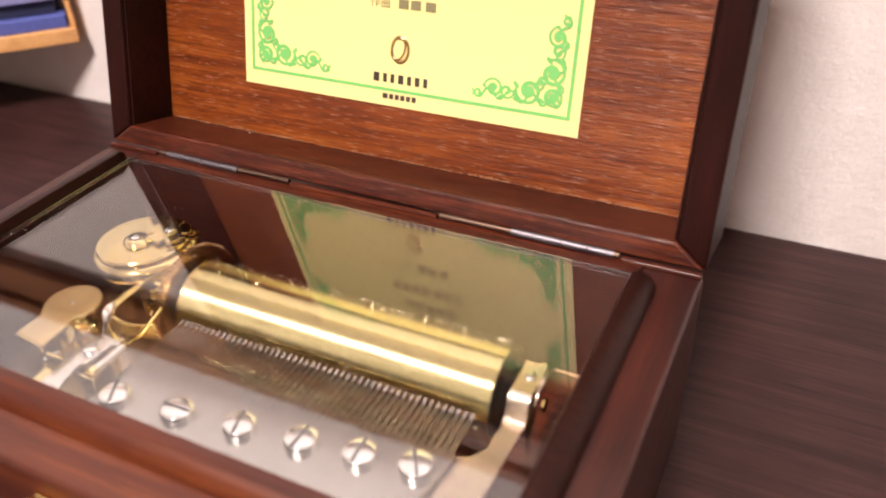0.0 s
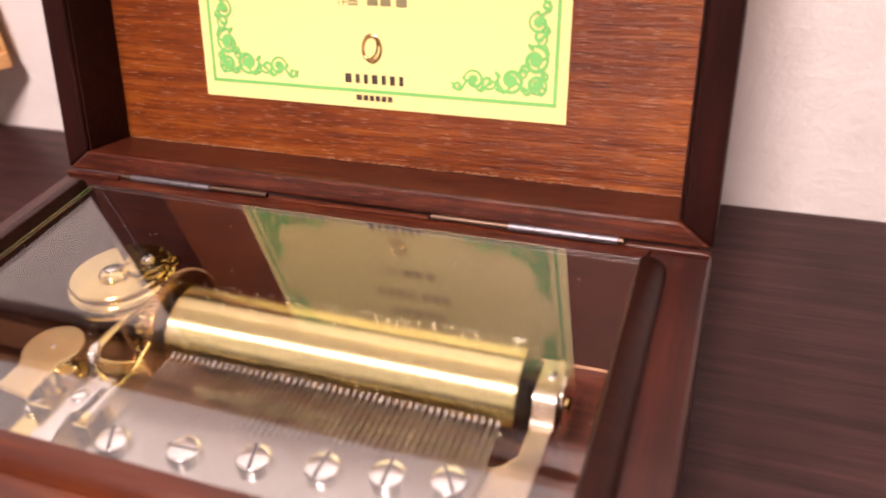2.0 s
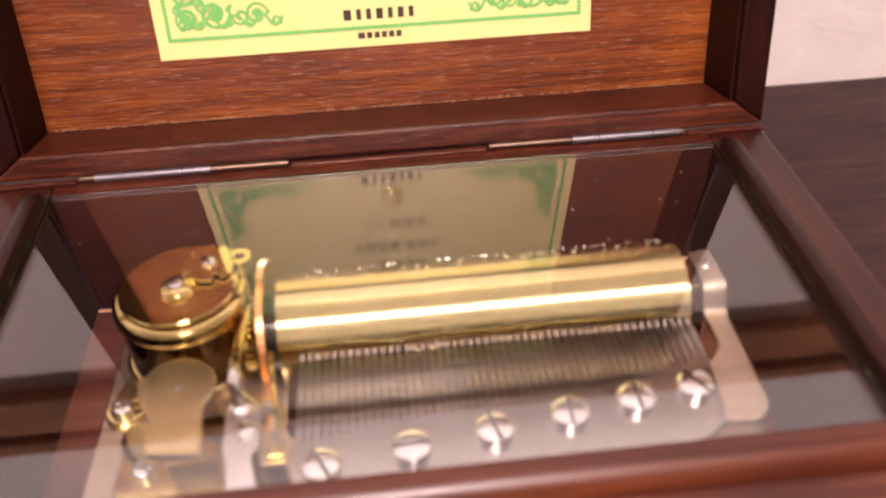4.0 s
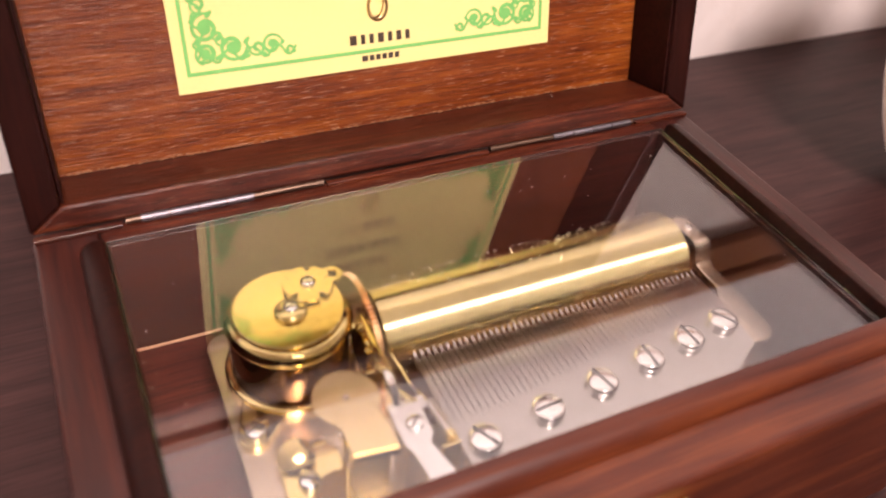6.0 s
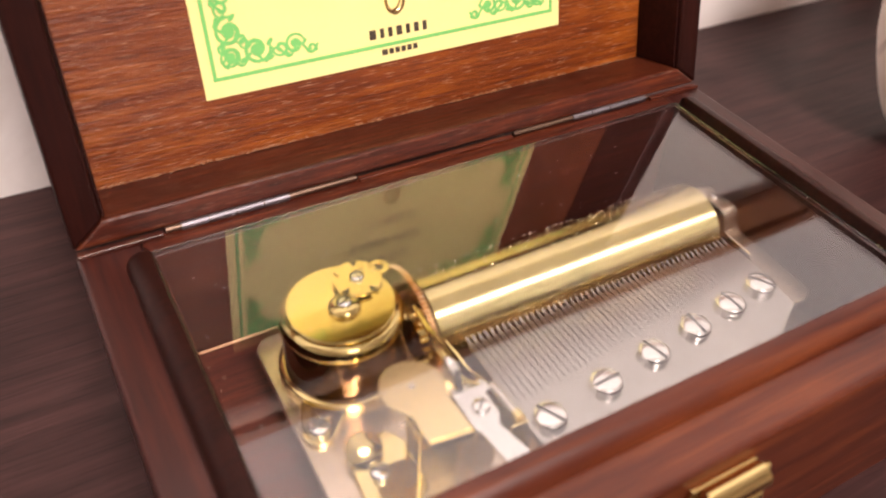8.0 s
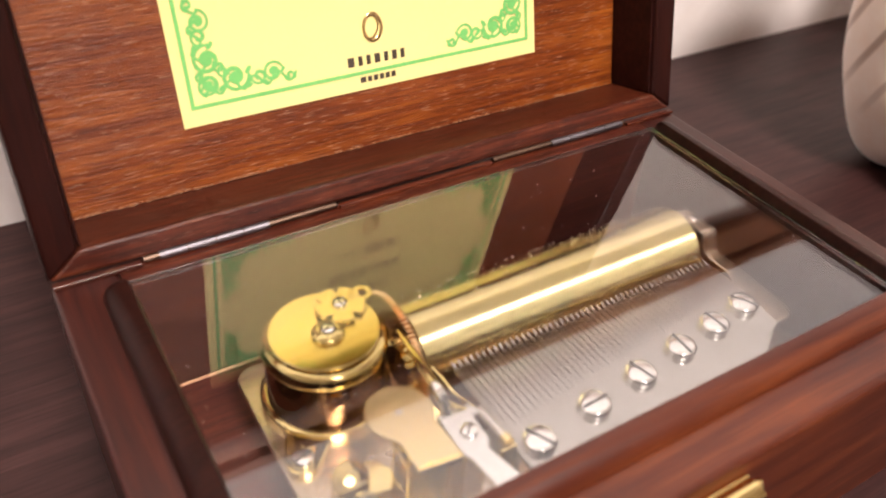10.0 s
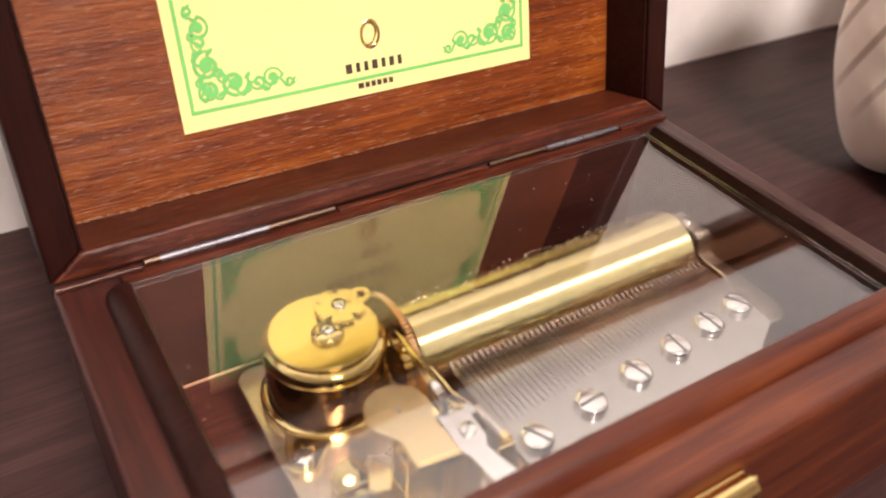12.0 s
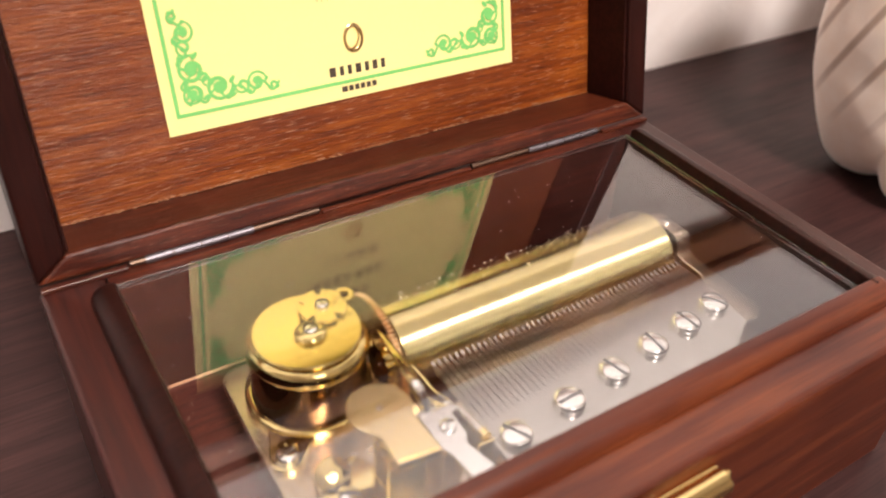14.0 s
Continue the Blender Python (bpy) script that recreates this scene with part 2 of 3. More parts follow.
def rod(points, radius, sides=10, flat=1.0, radii=None):
    """A round bar along a line of points."""
    bm = bmesh.new()
    pts = [Vector(p) for p in points]
    rings = []
    for i, p in enumerate(pts):
        d = (pts[min(i + 1, len(pts) - 1)] - pts[max(i - 1, 0)]).normalized()
        u = d.cross(Vector((0, 0, 1)))
        u = u.normalized() if u.length > 1e-4 else Vector((1, 0, 0))
        w = u.cross(d).normalized()
        r = radii[i] if radii else radius
        rings.append([bm.verts.new(p + r * (math.cos(a) * u + flat * math.sin(a) * w)) for a in (2 * math.pi * k / sides for k in range(sides))])
    for a, b in zip(rings, rings[1:]):
        for k in range(sides):
            bm.faces.new((a[k], a[(k + 1) % sides], b[(k + 1) % sides], b[k]))
    bm.faces.new(rings[0][::-1])
    bm.faces.new(rings[-1])
    return bm


def joined(*parts):
    out = bmesh.new()
    for b in parts:
        me = bpy.data.meshes.new("joined")
        b.to_mesh(me)
        b.free()
        out.from_mesh(me)
        bpy.data.meshes.remove(me)
    return out


def arc(cx, cy, r, a0, a1, n=8):
    return [(cx + r * math.cos(radians(a0 + (a1 - a0) * k / n)), cy + r * math.sin(radians(a0 + (a1 - a0) * k / n))) for k in range(n + 1)]


def slotted_screw(name, x, y, z, r, h, turn, parent, material=None, shank=0.004, label=""):
    """A round-headed screw with a dark bar for the shade in its slot; z is where its head begins."""
    dome = [(0, -shank), (r * 0.5, -shank), (r * 0.5, 0), (r * 0.97, 0), (r, h * 0.12), (r, h * 0.55), (r * 0.97, h * 0.72), (r * 0.88, h * 0.86), (r * 0.70, h * 0.94), (r * 0.4, h * 0.985), (0, h)]
    s = part(name, lathe(dome, pose(x, y, z, 0, 0, turn), 40), material or M_CHROME, parent, label, smooth=True)
    part("slot", slab([(-r * 0.88, -r * 0.095), (r * 0.88, -r * 0.095), (r * 0.88, r * 0.095), (-r * 0.88, r * 0.095)], h * 0.55, h * 1.02, 0, pose(x, y, z, 0, 0, turn)), M_DARK, s)
    return s


# ---------- the room ----------
DESK_BACK = 0.096
part("wall_north", block(-1.9, 1.9, DESK_BACK, DESK_BACK + 0.1, -0.75, 1.75), M_WALL)
part("wall_south", block(-1.9, 1.9, -3.0, -2.9, -0.75, 1.75), M_WALL)
part("wall_west", block(-2.0, -1.9, -3.0, DESK_BACK + 0.1, -0.75, 1.75), M_WALL)
part("wall_east", block(1.9, 2.0, -3.0, DESK_BACK + 0.1, -0.75, 1.75), M_WALL)
part("ceiling", block(-2.0, 2.0, -3.0, DESK_BACK + 0.1, 1.75, 1.85), M_CEIL)
part("floor", block(-2.0, 2.0, -3.0, DESK_BACK + 0.1, -0.85, -0.75), M_FLOOR)
for ob in scene.objects:
    if ob.type == "MESH":
        tagged(ob, {"w": "cream embossed wallpaper on a plain room wall", "c": "plain white painted ceiling", "f": "brown wooden room floor"}[ob.name[0]], ob.name.split("_")[0], kind="structure")
# added white panel above the rail: brightens what the glass cover reflects
upper = part("wall_panel", block(-1.9, 1.9, DESK_BACK - 0.004, DESK_BACK, 0.243, 1.75), M_UPPER)
tagged(upper, "white panel added on the upper wall to brighten its reflection in the glass", "wall", kind="structure")
rail = part("trim", joined(block(-1.9, 1.9, DESK_BACK - 0.0080, DESK_BACK, 0.211, 0.234, 0.002), block(-1.9, 1.9, DESK_BACK - 0.0110, DESK_BACK, 0.234, 0.243, 0.002)), M_RAIL)
tagged(rail, "brown wooden rail along the wall above the desk", "trim", kind="structure")

lamp = thing("ceiling_lamp", "round white ceiling lamp that lights the room", "lamp", pose(-0.04, -1.15, 0))
part("housing", lathe([(0, 1.75), (0.32, 1.75), (0.32, 1.71), (0.29, 1.69), (0, 1.69)]), M_CEIL, lamp, smooth=True)

desk = thing("desk", "dark brown wood-grain desk against the papered wall", "desk", pose(0, 0, 0))
part("desktop", block(-1.3, 1.3, -0.62, DESK_BACK - 0.0005, -0.03, 0, 0.002), M_DESK, desk)
for sx in (-1.25, 1.21):
    part("side_panel", block(sx, sx + 0.03, -0.58, DESK_BACK - 0.005, -0.75, -0.03, 0.002), M_DESK, desk)


# ---------- the music box ----------
RIM, HALF, FRONT, BACK = 0.0455, 0.0825, -0.0965, 0.0
WALL_IN, BACK_IN, FLOOR_Z = 0.0697, -0.0062, 0.014
box = thing("music_box", "dark mahogany music box with its lid open, on the desk", "music box", pose(0, 0, 0))


def moulded(x0, x1, y0, y1, z0, z1, b):
    return block(x0, x1, y0, y1, z0, z1, b, 3)


part("bottom", block(-HALF + 0.002, HALF - 0.002, FRONT + 0.002, BACK - 0.002, 0.001, FLOOR_Z, 0.0008), M_INSIDE, box, "brown unpolished wooden bottom")
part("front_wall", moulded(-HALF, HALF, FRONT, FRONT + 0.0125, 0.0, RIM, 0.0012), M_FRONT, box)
part("back_wall", block(-WALL_IN, WALL_IN, BACK_IN, BACK, 0.0, RIM), M_BOX, box)
for s in (-1, 1):
    a, b = sorted((s * HALF, s * 0.0700))
    # side walls carry their shade in the wood colour
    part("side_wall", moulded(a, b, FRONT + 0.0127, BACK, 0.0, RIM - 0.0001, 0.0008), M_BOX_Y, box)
    a, b = sorted((s * 0.0699, s * (WALL_IN - 0.0012)))
    part("lining_board", block(a, b, FRONT + 0.0128, BACK_IN - 0.0014, FLOOR_Z, RIM - 0.0034), M_LINING, box, "reddish-black stained lining board")
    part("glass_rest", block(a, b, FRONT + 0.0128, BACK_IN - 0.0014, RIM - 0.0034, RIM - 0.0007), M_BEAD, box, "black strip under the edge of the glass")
part("lining_board", block(-WALL_IN + 0.0002, WALL_IN - 0.0002, BACK_IN - 0.0012, BACK_IN - 0.0002, FLOOR_Z, RIM - 0.0007), M_LINING, box, "reddish-black stained lining board")
part("floor_edge", rod([(-WALL_IN + 0.0016, BACK_IN - 0.0015, FLOOR_Z + 0.0002), (WALL_IN - 0.0016, BACK_IN - 0.0015, FLOOR_Z + 0.0002)], 0.00035, 8), M_EDGE, box, "pale glossy edge strip", smooth=True)
part("lining_board", block(-WALL_IN + 0.0014, WALL_IN - 0.0014, FRONT + 0.0127, FRONT + 0.0137, FLOOR_Z, RIM - 0.0004), M_LINING, box, "reddish-black stained lining board")


def bead(length):
    """A quarter-round strip along x: upright on its +y side, rounded on the other, with rounded ends."""
    prof = [(0.0026, 0.0), (0.0026, 0.0038), (0.0023, 0.0042), (0.0015, 0.0042)] + [(0.0015 - 0.0041 * math.sin(radians(a)), 0.0042 * math.cos(radians(a))) for a in range(15, 91, 15)]
    bm, rings = bmesh.new(), []
    h = length / 2
    for x in (-h, -h + 0.0002, -h + 0.0008, -h + 0.0016, -h + 0.0026, h - 0.0026, h - 0.0016, h - 0.0008, h - 0.0002, h):
        d = min((h - abs(x)) / 0.0026, 1.0)
        k = 0.15 + 0.85 * math.sqrt(max(0.0, 1 - (1 - d) ** 2))
        rings.append([bm.verts.new((x, y * (0.45 + 0.55 * k), z * k)) for y, z in prof])
    n = len(prof)
    for a, b in zip(rings, rings[1:]):
        for i in range(n):
            bm.faces.new((a[i], a[(i + 1) % n], b[(i + 1) % n], b[i]))
    bm.faces.new(rings[0])
    bm.faces.new(rings[-1][::-1])
    return bm


for s in (-1, 1):
    bm = bead(0.0795)
    bm.transform(pose(s * 0.0720, -0.0468, RIM, 0, 0, 90 * s))
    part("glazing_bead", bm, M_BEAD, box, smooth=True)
# front bead shares the front wall's lit tone; the side beads stay darker
bm = bead(0.1492)
bm.transform(pose(0, -0.0851, RIM))
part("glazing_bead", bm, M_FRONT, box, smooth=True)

# lid, leaning back past upright on its hinges
LEAN_BACK = -13.6
LID = pose(0, 0, 0.0465, LEAN_BACK)
LID_H, LID_D, PANEL_Y, W, WB = 0.1005, 0.0235, 0.0163, 0.0068, 0.0052
lid = new("lid")
lid.parent, lid.matrix_basis = box, LID
lid.empty_display_size = 0.01


def lid_rail(length, width, material, m, e0=W, e1=W):
    """A mitred rail of the lid's frame, along x, with its inner edge eased."""
    h, w = length / 2, width
    bm = slab([(-h, 0), (h, 0), (h - e1, w), (-h + e0, w)], 0, LID_D, 0.0007, None, 2)
    bm.transform(m @ Matrix(((1, 0, 0, 0), (0, 0, 1, 0), (0, 1, 0, 0), (0, 0, 0, 1))))
    return part("lid_rail", bm, material, lid)


lid_rail(2 * HALF, WB, M_BOX, pose(0, 0, 0))
lid_rail(2 * HALF, W, M_BOX, pose(0, 0, LID_H, 0, 180, 0))
# side rails take the shaded copy of the frame's wood
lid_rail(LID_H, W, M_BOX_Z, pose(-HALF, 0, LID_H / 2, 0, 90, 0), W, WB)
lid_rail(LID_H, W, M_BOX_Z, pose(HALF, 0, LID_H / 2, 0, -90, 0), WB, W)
# thin strips that make the lid's inner side faces blackish
for s in (-1, 1):
    a, b = sorted((s * (HALF - W - 0.0002), s * (HALF - W - 0.0007)))
    part("inner_strip", block(a, b, 0.0012, PANEL_Y - 0.0002, WB + 0.0002, LID_H - W - 0.0002), M_LINING, lid, "thin blackish strip on the inner side face of the lid")
part("lid_panel", block(-HALF + W - 0.001, HALF - W + 0.001, PANEL_Y, LID_D - 0.001, WB - 0.001, LID_H - W + 0.001), M_PANEL, lid, "open-grained orange-brown mahogany panel")

rng = random.Random(3)
drops = bmesh.new()
for k in range(210):
    x = -0.0735 + 0.147 * rng.random()
    r = rng.uniform(0.00012, 0.00042)
    bmesh.ops.create_icosphere(drops, subdivisions=1, radius=r, matrix=Matrix.Translation((x, PANEL_Y - 0.00015 + rng.uniform(-0.0002, 0.0001), WB + 0.00015 + rng.uniform(0, 0.0003))) @ Matrix.Diagonal((rng.uniform(1, 2.6), 1, 0.8, 1)))
w = Mat("dried_varnish_drops", rough=0.12, color=(0.30, 0.13, 0.06), coat=0.6)
tagged(part("varnish", drops, w.m, lid, "glossy dried varnish drops along the joint", smooth=True), kind="stuff")

# hinges in the joint between lid and box
for hx, silver in ((-0.043, (-0.0185, 0.0055)), (0.043, (-0.0035, 0.0205))):
    hinge = part("hinge", rod([(hx - 0.0215, -0.0004, RIM + 0.0007), (hx + 0.0215, -0.0004, RIM + 0.0007)], 0.00075, 12), M_HINGE_DARK, box, "narrow browned steel hinge", smooth=True)
    lo, hi = silver
    for k in range(4):
        ka, kb = hx + lo + (hi - lo) * k / 4 + 0.00012, hx + lo + (hi - lo) * (k + 1) / 4 - 0.00012
        part("knuckle", rod([(ka, -0.0006, RIM + 0.0008), (kb, -0.0006, RIM + 0.0008)], 0.00095, 12), M_HINGE, hinge, "silvery hinge knuckle", smooth=True)

for xa, xb in ((-HALF + 0.0004, -0.0652), (-0.0208, 0.0208), (0.0652, HALF - 0.0004)):
    part("joint_strip", block(xa, xb, -0.0017, -0.0004, RIM, RIM + 0.0009, 0.0001, 1), M_BOX, box)

# clasp on the front
clasp = part("clasp", block(-0.0060, 0.0090, FRONT - 0.0012, FRONT, 0.0215, 0.0415, 0.0004), M_GOLD, box, "small polished brass clasp plate", smooth=True)
part("clasp_roll", rod([(-0.0050, FRONT - 0.0032, 0.0405), (0.0080, FRONT - 0.0032, 0.0405)], 0.0024, 16), M_GOLD, clasp, smooth=True)
part("clasp_tongue", block(-0.0042, 0.0072, FRONT - 0.0058, FRONT - 0.0012, 0.0280, 0.0388, 0.0009), M_GOLD, clasp, smooth=True)
part("clasp_loop", lathe([(0.0016 + 0.0008 * math.cos(radians(a)), 0.0008 * math.sin(radians(a))) for a in range(0, 361, 45)], pose(0.0098, FRONT - 0.0024, 0.0385, 90, 0, 20), 24), M_GOLD, clasp, smooth=True)

cover = part("glass_cover", block(-0.0693, 0.0693, -0.0824, BACK_IN - 0.0001, RIM - 0.0006, RIM + 0.0013, 0.0002, 1), M_GLASS)
tagged(cover, "clear flat glass cover over the music box interior", "glass")
cover.visible_shadow = False
for s in (-1, 1):
    # thin rod added for the glint along the glass edge
    part("ground_edge", rod([(s * 0.0691, -0.0822, RIM + 0.0014), (s * 0.0691, BACK_IN - 0.0006, RIM + 0.0014)], 0.00016, 6), M_GLASS_EDGE, cover, "greenish glint line painted along the edge of the glass")
rng = random.Random(21)
dust = bmesh.new()
for k in range(120):
    r = rng.uniform(0.00004, 0.00012)
    bmesh.ops.create_icosphere(dust, subdivisions=1, radius=r, matrix=Matrix.Translation((rng.uniform(-0.069, 0.069), rng.uniform(-0.081, -0.008), RIM + 0.0013 + r * 0.6)))
tagged(part("dust", dust, M_CEIL, None), "fine white dust specks on the glass cover", "dust", kind="stuff")


# ---------- the title card ----------
card = thing("title_card", "pale yellow card with green scroll border inside the lid", "card", LID @ pose(0, PANEL_Y - 0.0003, 0.0))
CW, C0, C1 = 0.0474, 0.0193, 0.0890


def flat(x0, x1, z0, z1, lift):
    return block(x0, x1, -lift, -lift + 0.00012, z0, z1)


part("paper", block(-CW, CW, 0, 0.0003, C0, C1), M_PAPER, card)
e, g = 0.0023, 0.00085
b0, b1, bx = C0 + 0.0037, C1 - 0.0037, CW - e
part("border_line", joined(flat(-bx, bx, b0, b0 + g, 0.00014), flat(-bx, bx, b1 - g, b1, 0.00014), flat(-bx, -bx + g, b0 + g, b1 - g, 0.00014), flat(bx - g, bx, b0 + g, b1 - g, 0.00014)), M_GREEN, card, "thin green border line")


def ribbon(points, widths, lift=0.00016):
    """A flat ink stroke in the card's plane."""
    bm = bmesh.new()
    left, right = [], []
    for i, (x, z) in enumerate(points):
        xa, za = points[max(i - 1, 0)]
        xb, zb = points[min(i + 1, len(points) - 1)]
        d = Vector((xb - xa, zb - za)).normalized()
        w = widths[i] / 2
        left.append(bm.verts.new((x - d.y * w, -lift, z + d.x * w)))
        right.append(bm.verts.new((x + d.y * w, -lift, z - d.x * w)))
    for i in range(len(points) - 1):
        bm.faces.new((left[i], left[i + 1], right[i + 1], right[i]))
    return bm


def scroll(cx, cz, r, start, turns, w):
    n = 26
    pts = [(cx + r * (1 - 0.86 * k / n) * math.cos(radians(start) + turns * 2 * math.pi * k / n), cz + r * (1 - 0.86 * k / n) * math.sin(radians(start) + turns * 2 * math.pi * k / n)) for k in range(n + 1)]
    return ribbon(pts, [w * (0.75 + 1.15 * k / n) for k in range(n + 1)])


def dot(cx, cz, r, squash=1.0, turn=0.0):
    bm = bmesh.new()
    c, s = math.cos(turn), math.sin(turn)
    vs = []
    for k in range(12):
        a = 2 * math.pi * k / 12
        u, v = r * math.cos(a), r * squash * math.sin(a)
        vs.append(bm.verts.new((cx + u * c - v * s, -0.00018, cz + u * s + v * c)))
    bm.faces.new(vs)
    return bm


def ornament():
    """Leaf scrolls that run along both sides of a corner; the corner is at 0, 0."""
    k = 0.00134
    bits = []
    for swap in (0, 1):
        for cx, cz, r, st, tu, w in ((2.4, 2.4, 1.9, 200, 1.35, 0.55), (6.8, 2.8, 2.5, 20, -1.6, 0.7), (10.9, 2.2, 1.5, 160, 1.3, 0.5), (13.4, 2.4, 1.9, 0, 1.5, 0.55), (16.3, 1.3, 1.0, 190, 1.2, 0.4), (4.6, 5.0, 1.2, 90, 1.2, 0.4)):
            if swap:
                bits.append(scroll(cz * k, cx * k * 0.92, r * k, 90 - st, -tu, w * k * 0.8))
            else:
                bits.append(scroll(cx * k, cz * k, r * k, st, tu, w * k * 0.8))
        for cx, cz, r, sq, tn in ((6.8, 2.8, 1.1, 0.85, 0.3), (9.2, 3.6, 0.8, 0.5, 0.8), (11.8, 1.1, 0.7, 0.5, -0.4), (4.4, 1.4, 0.8, 0.5, 0.5), (8.8, 1.0, 0.9, 0.45, 0.2), (15.2, 2.6, 0.5, 0.6, 0.9), (2.4, 2.4, 0.7, 0.9, 0), (5.2, 3.5, 0.6, 0.5, 1.2), (13.4, 2.4, 0.6, 0.9, 0), (17.0, 0.9, 0.45, 0.8, 0)):
            bits.append(dot(cz * k, cx * k * 0.92, r * k * 0.95, sq, 1.57 - tn) if swap else dot(cx * k, cz * k, r * k * 0.95, sq, tn))
        line = [(k * (1.0 + 16.5 * i / 30), k * (1.5 + 1.0 * math.sin(i * 0.85))) for i in range(31)]
        bits.append(ribbon([(b, a * 0.92) for a, b in line] if swap else line, [0.00058] * 31))
    for n, bit in enumerate(bits):
        bit.transform(Matrix.Translation((0, -0.000003 * n, 0)))
    return joined(*bits)


for sx in (-1, 1):
    for top in (0, 1):
        bm = ornament()
        bm.transform(Matrix.Translation((sx * (bx - 0.0015), 0, (b1 - 0.0015) if top else (b0 + 0.0017))) @ Matrix.Diagonal((-sx, 1, -1 if top else 1, 1)))
        part("corner_ornament", bm, M_GREEN, card, "green leaf scroll corner ornament")

ring_a = lathe([(0.0027 + 0.00042 * math.cos(a), 0.00016 * math.sin(a)) for a in [2 * math.pi * k / 8 for k in range(9)]], Matrix.Translation((0.0001, -0.0002, 0.0336)) @ Matrix.Diagonal((0.86, 1, 1.12, 1)) @ pose(0, 0, 0, 90), 36)
ring_b = lathe([(0.0023 + 0.00026 * math.cos(a), 0.00016 * math.sin(a)) for a in [2 * math.pi * k / 8 for k in range(9)]], Matrix.Translation((-0.0004, -0.0003, 0.0338)) @ pose(0, 0, 0, 0, 18, 0) @ Matrix.Diagonal((0.8, 1, 1.2, 1)) @ pose(0, 0, 0, 90), 36)
part("ring_emblem", joined(ring_a, ring_b), M_FOIL, card, "small bronze foil ring emblem", smooth=True)


def letter_row(name, x0, x1, z0, z1, widths, gap, material):
    """A word as a row of plain upright bars."""
    total = sum(widths) + gap * (len(widths) - 1)
    x = x0
    for w in widths:
        wid = (x1 - x0) * w / total
        if w:
            part(name, flat(x, x + wid, z0, z1, 0.00016), material, card)
        x += wid + (x1 - x0) * gap / total


letter_row("word_bar", -0.0072, 0.0080, 0.0252, 0.0274, (0.8, 0.5, 0.5, 0.7, 0.5, 0.6, 0.5), 0.55, M_INK)
letter_row("word_bar", -0.0044, 0.0051, 0.0211, 0.0224, (0.9, 0.7, 0.7, 0.7, 0.7, 0.7), 0.3, M_INK)
words = bpy.data.curves.new("composer_caption", "FONT")
words.body, words.size, words.align_x = "作曲", 0.0029, "LEFT"
caption_text = bpy.data.objects.new("caption_shape", words)
scene.collection.objects.link(caption_text)
bpy.context.view_layer.update()
caption_mesh = bpy.data.meshes.new_from_object(caption_text.evaluated_get(bpy.context.evaluated_depsgraph_get()))
bpy.data.objects.remove(caption_text)
caption_mesh.transform(pose(-0.0088, -0.00016, 0.0434, 90))
caption_mesh.materials.clear()
caption_mesh.materials.append(M_GREY_INK)
new("composer_caption", caption_mesh).parent = card
letter_row("word_bar", -0.0008, 0.0092, 0.0434, 0.0456, (1, 1, 0.0, 1), 0.25, M_GREY_INK)
letter_row("word_bar", -0.011, 0.012, 0.0535, 0.0560, (1, 1, 1, 1, 0, 1, 1, 1), 0.5, M_GREY_INK)
letter_row("word_bar", -0.008, 0.009, 0.0625, 0.0646, (1, 1, 1, 1, 1), 0.5, M_GREY_INK)


# ---------- the musical movement ----------
mov = thing("musical_movement", "gilt cylinder musical movement mounted inside the music box", "musical movement", pose(0, 0, 0))
PLATE_T = 0.0258
plate = arc(-0.0512, -0.0242, 0.004, 180, 90) + [(-0.0225, -0.0202)] + arc(-0.0195, -0.0550, 0.003, 180, 270, 5) + arc(0.0560, -0.0620, 0.004, 90, 0) + arc(0.0560, -0.0760, 0.004, 0, -90) + arc(-0.0520, -0.0760, 0.004, -90, -180)
part("base_plate", slab(plate, PLATE_T - 0.0022, PLATE_T, 0.0003), M_ROSE, mov, "champagne-plated flat base plate")
for px, py in ((-0.048, -0.072), (0.050, -0.072), (-0.028, -0.026), (-0.048, -0.026)):
    part("stand_off", lathe([(0, FLOOR_Z), (0.0035, FLOOR_Z), (0.0035, PLATE_T - 0.0022), (0, PLATE_T - 0.0022)], pose(px, py, 0), 20), M_ROSE, mov, smooth=True)

# pinned cylinder
AX_Y, AX_Z, R_CYL, CX0, CX1 = -0.0354, 0.0306, 0.0104, -0.0232, 0.0528
along_x = pose(0, AX_Y, AX_Z, 0, 90, 0)
cyl = part("pinned_cylinder", lathe([(0.0085, CX0), (R_CYL - 0.0001, CX0), (R_CYL, CX0 + 0.0001), (R_CYL, CX1 - 0.0001), (R_CYL - 0.0001, CX1), (R_CYL - 0.001, CX1)], along_x, 96), M_CYL, mov, "polished brass cylinder set with fine pins", smooth=True)
part("end_cap", lathe([(0, CX1 - 0.001), (R_CYL - 0.0011, CX1 - 0.001), (R_CYL - 0.0011, CX1 + 0.0001), (R_CYL - 0.0010, CX1 + 0.0004), (0.0080, CX1 + 0.0006), (0.0074, CX1 + 0.0004), (0.0070, CX1 + 0.0012), (0.0060, CX1 + 0.0014), (0.0052, CX1 + 0.0012), (0.0048, CX1 + 0.0022), (0, CX1 + 0.0022)], along_x, 48), M_BLACK, cyl, "black cylinder end cap", smooth=True)
part("end_cap", lathe([(0, CX0 - 0.0018), (0.0085, CX0 - 0.0018), (0.0085, CX0 + 0.001), (0, CX0 + 0.001)], along_x, 48), M_BLACK, cyl, "black cylinder end cap", smooth=True)
rng = random.Random(7)
pins = bmesh.new()
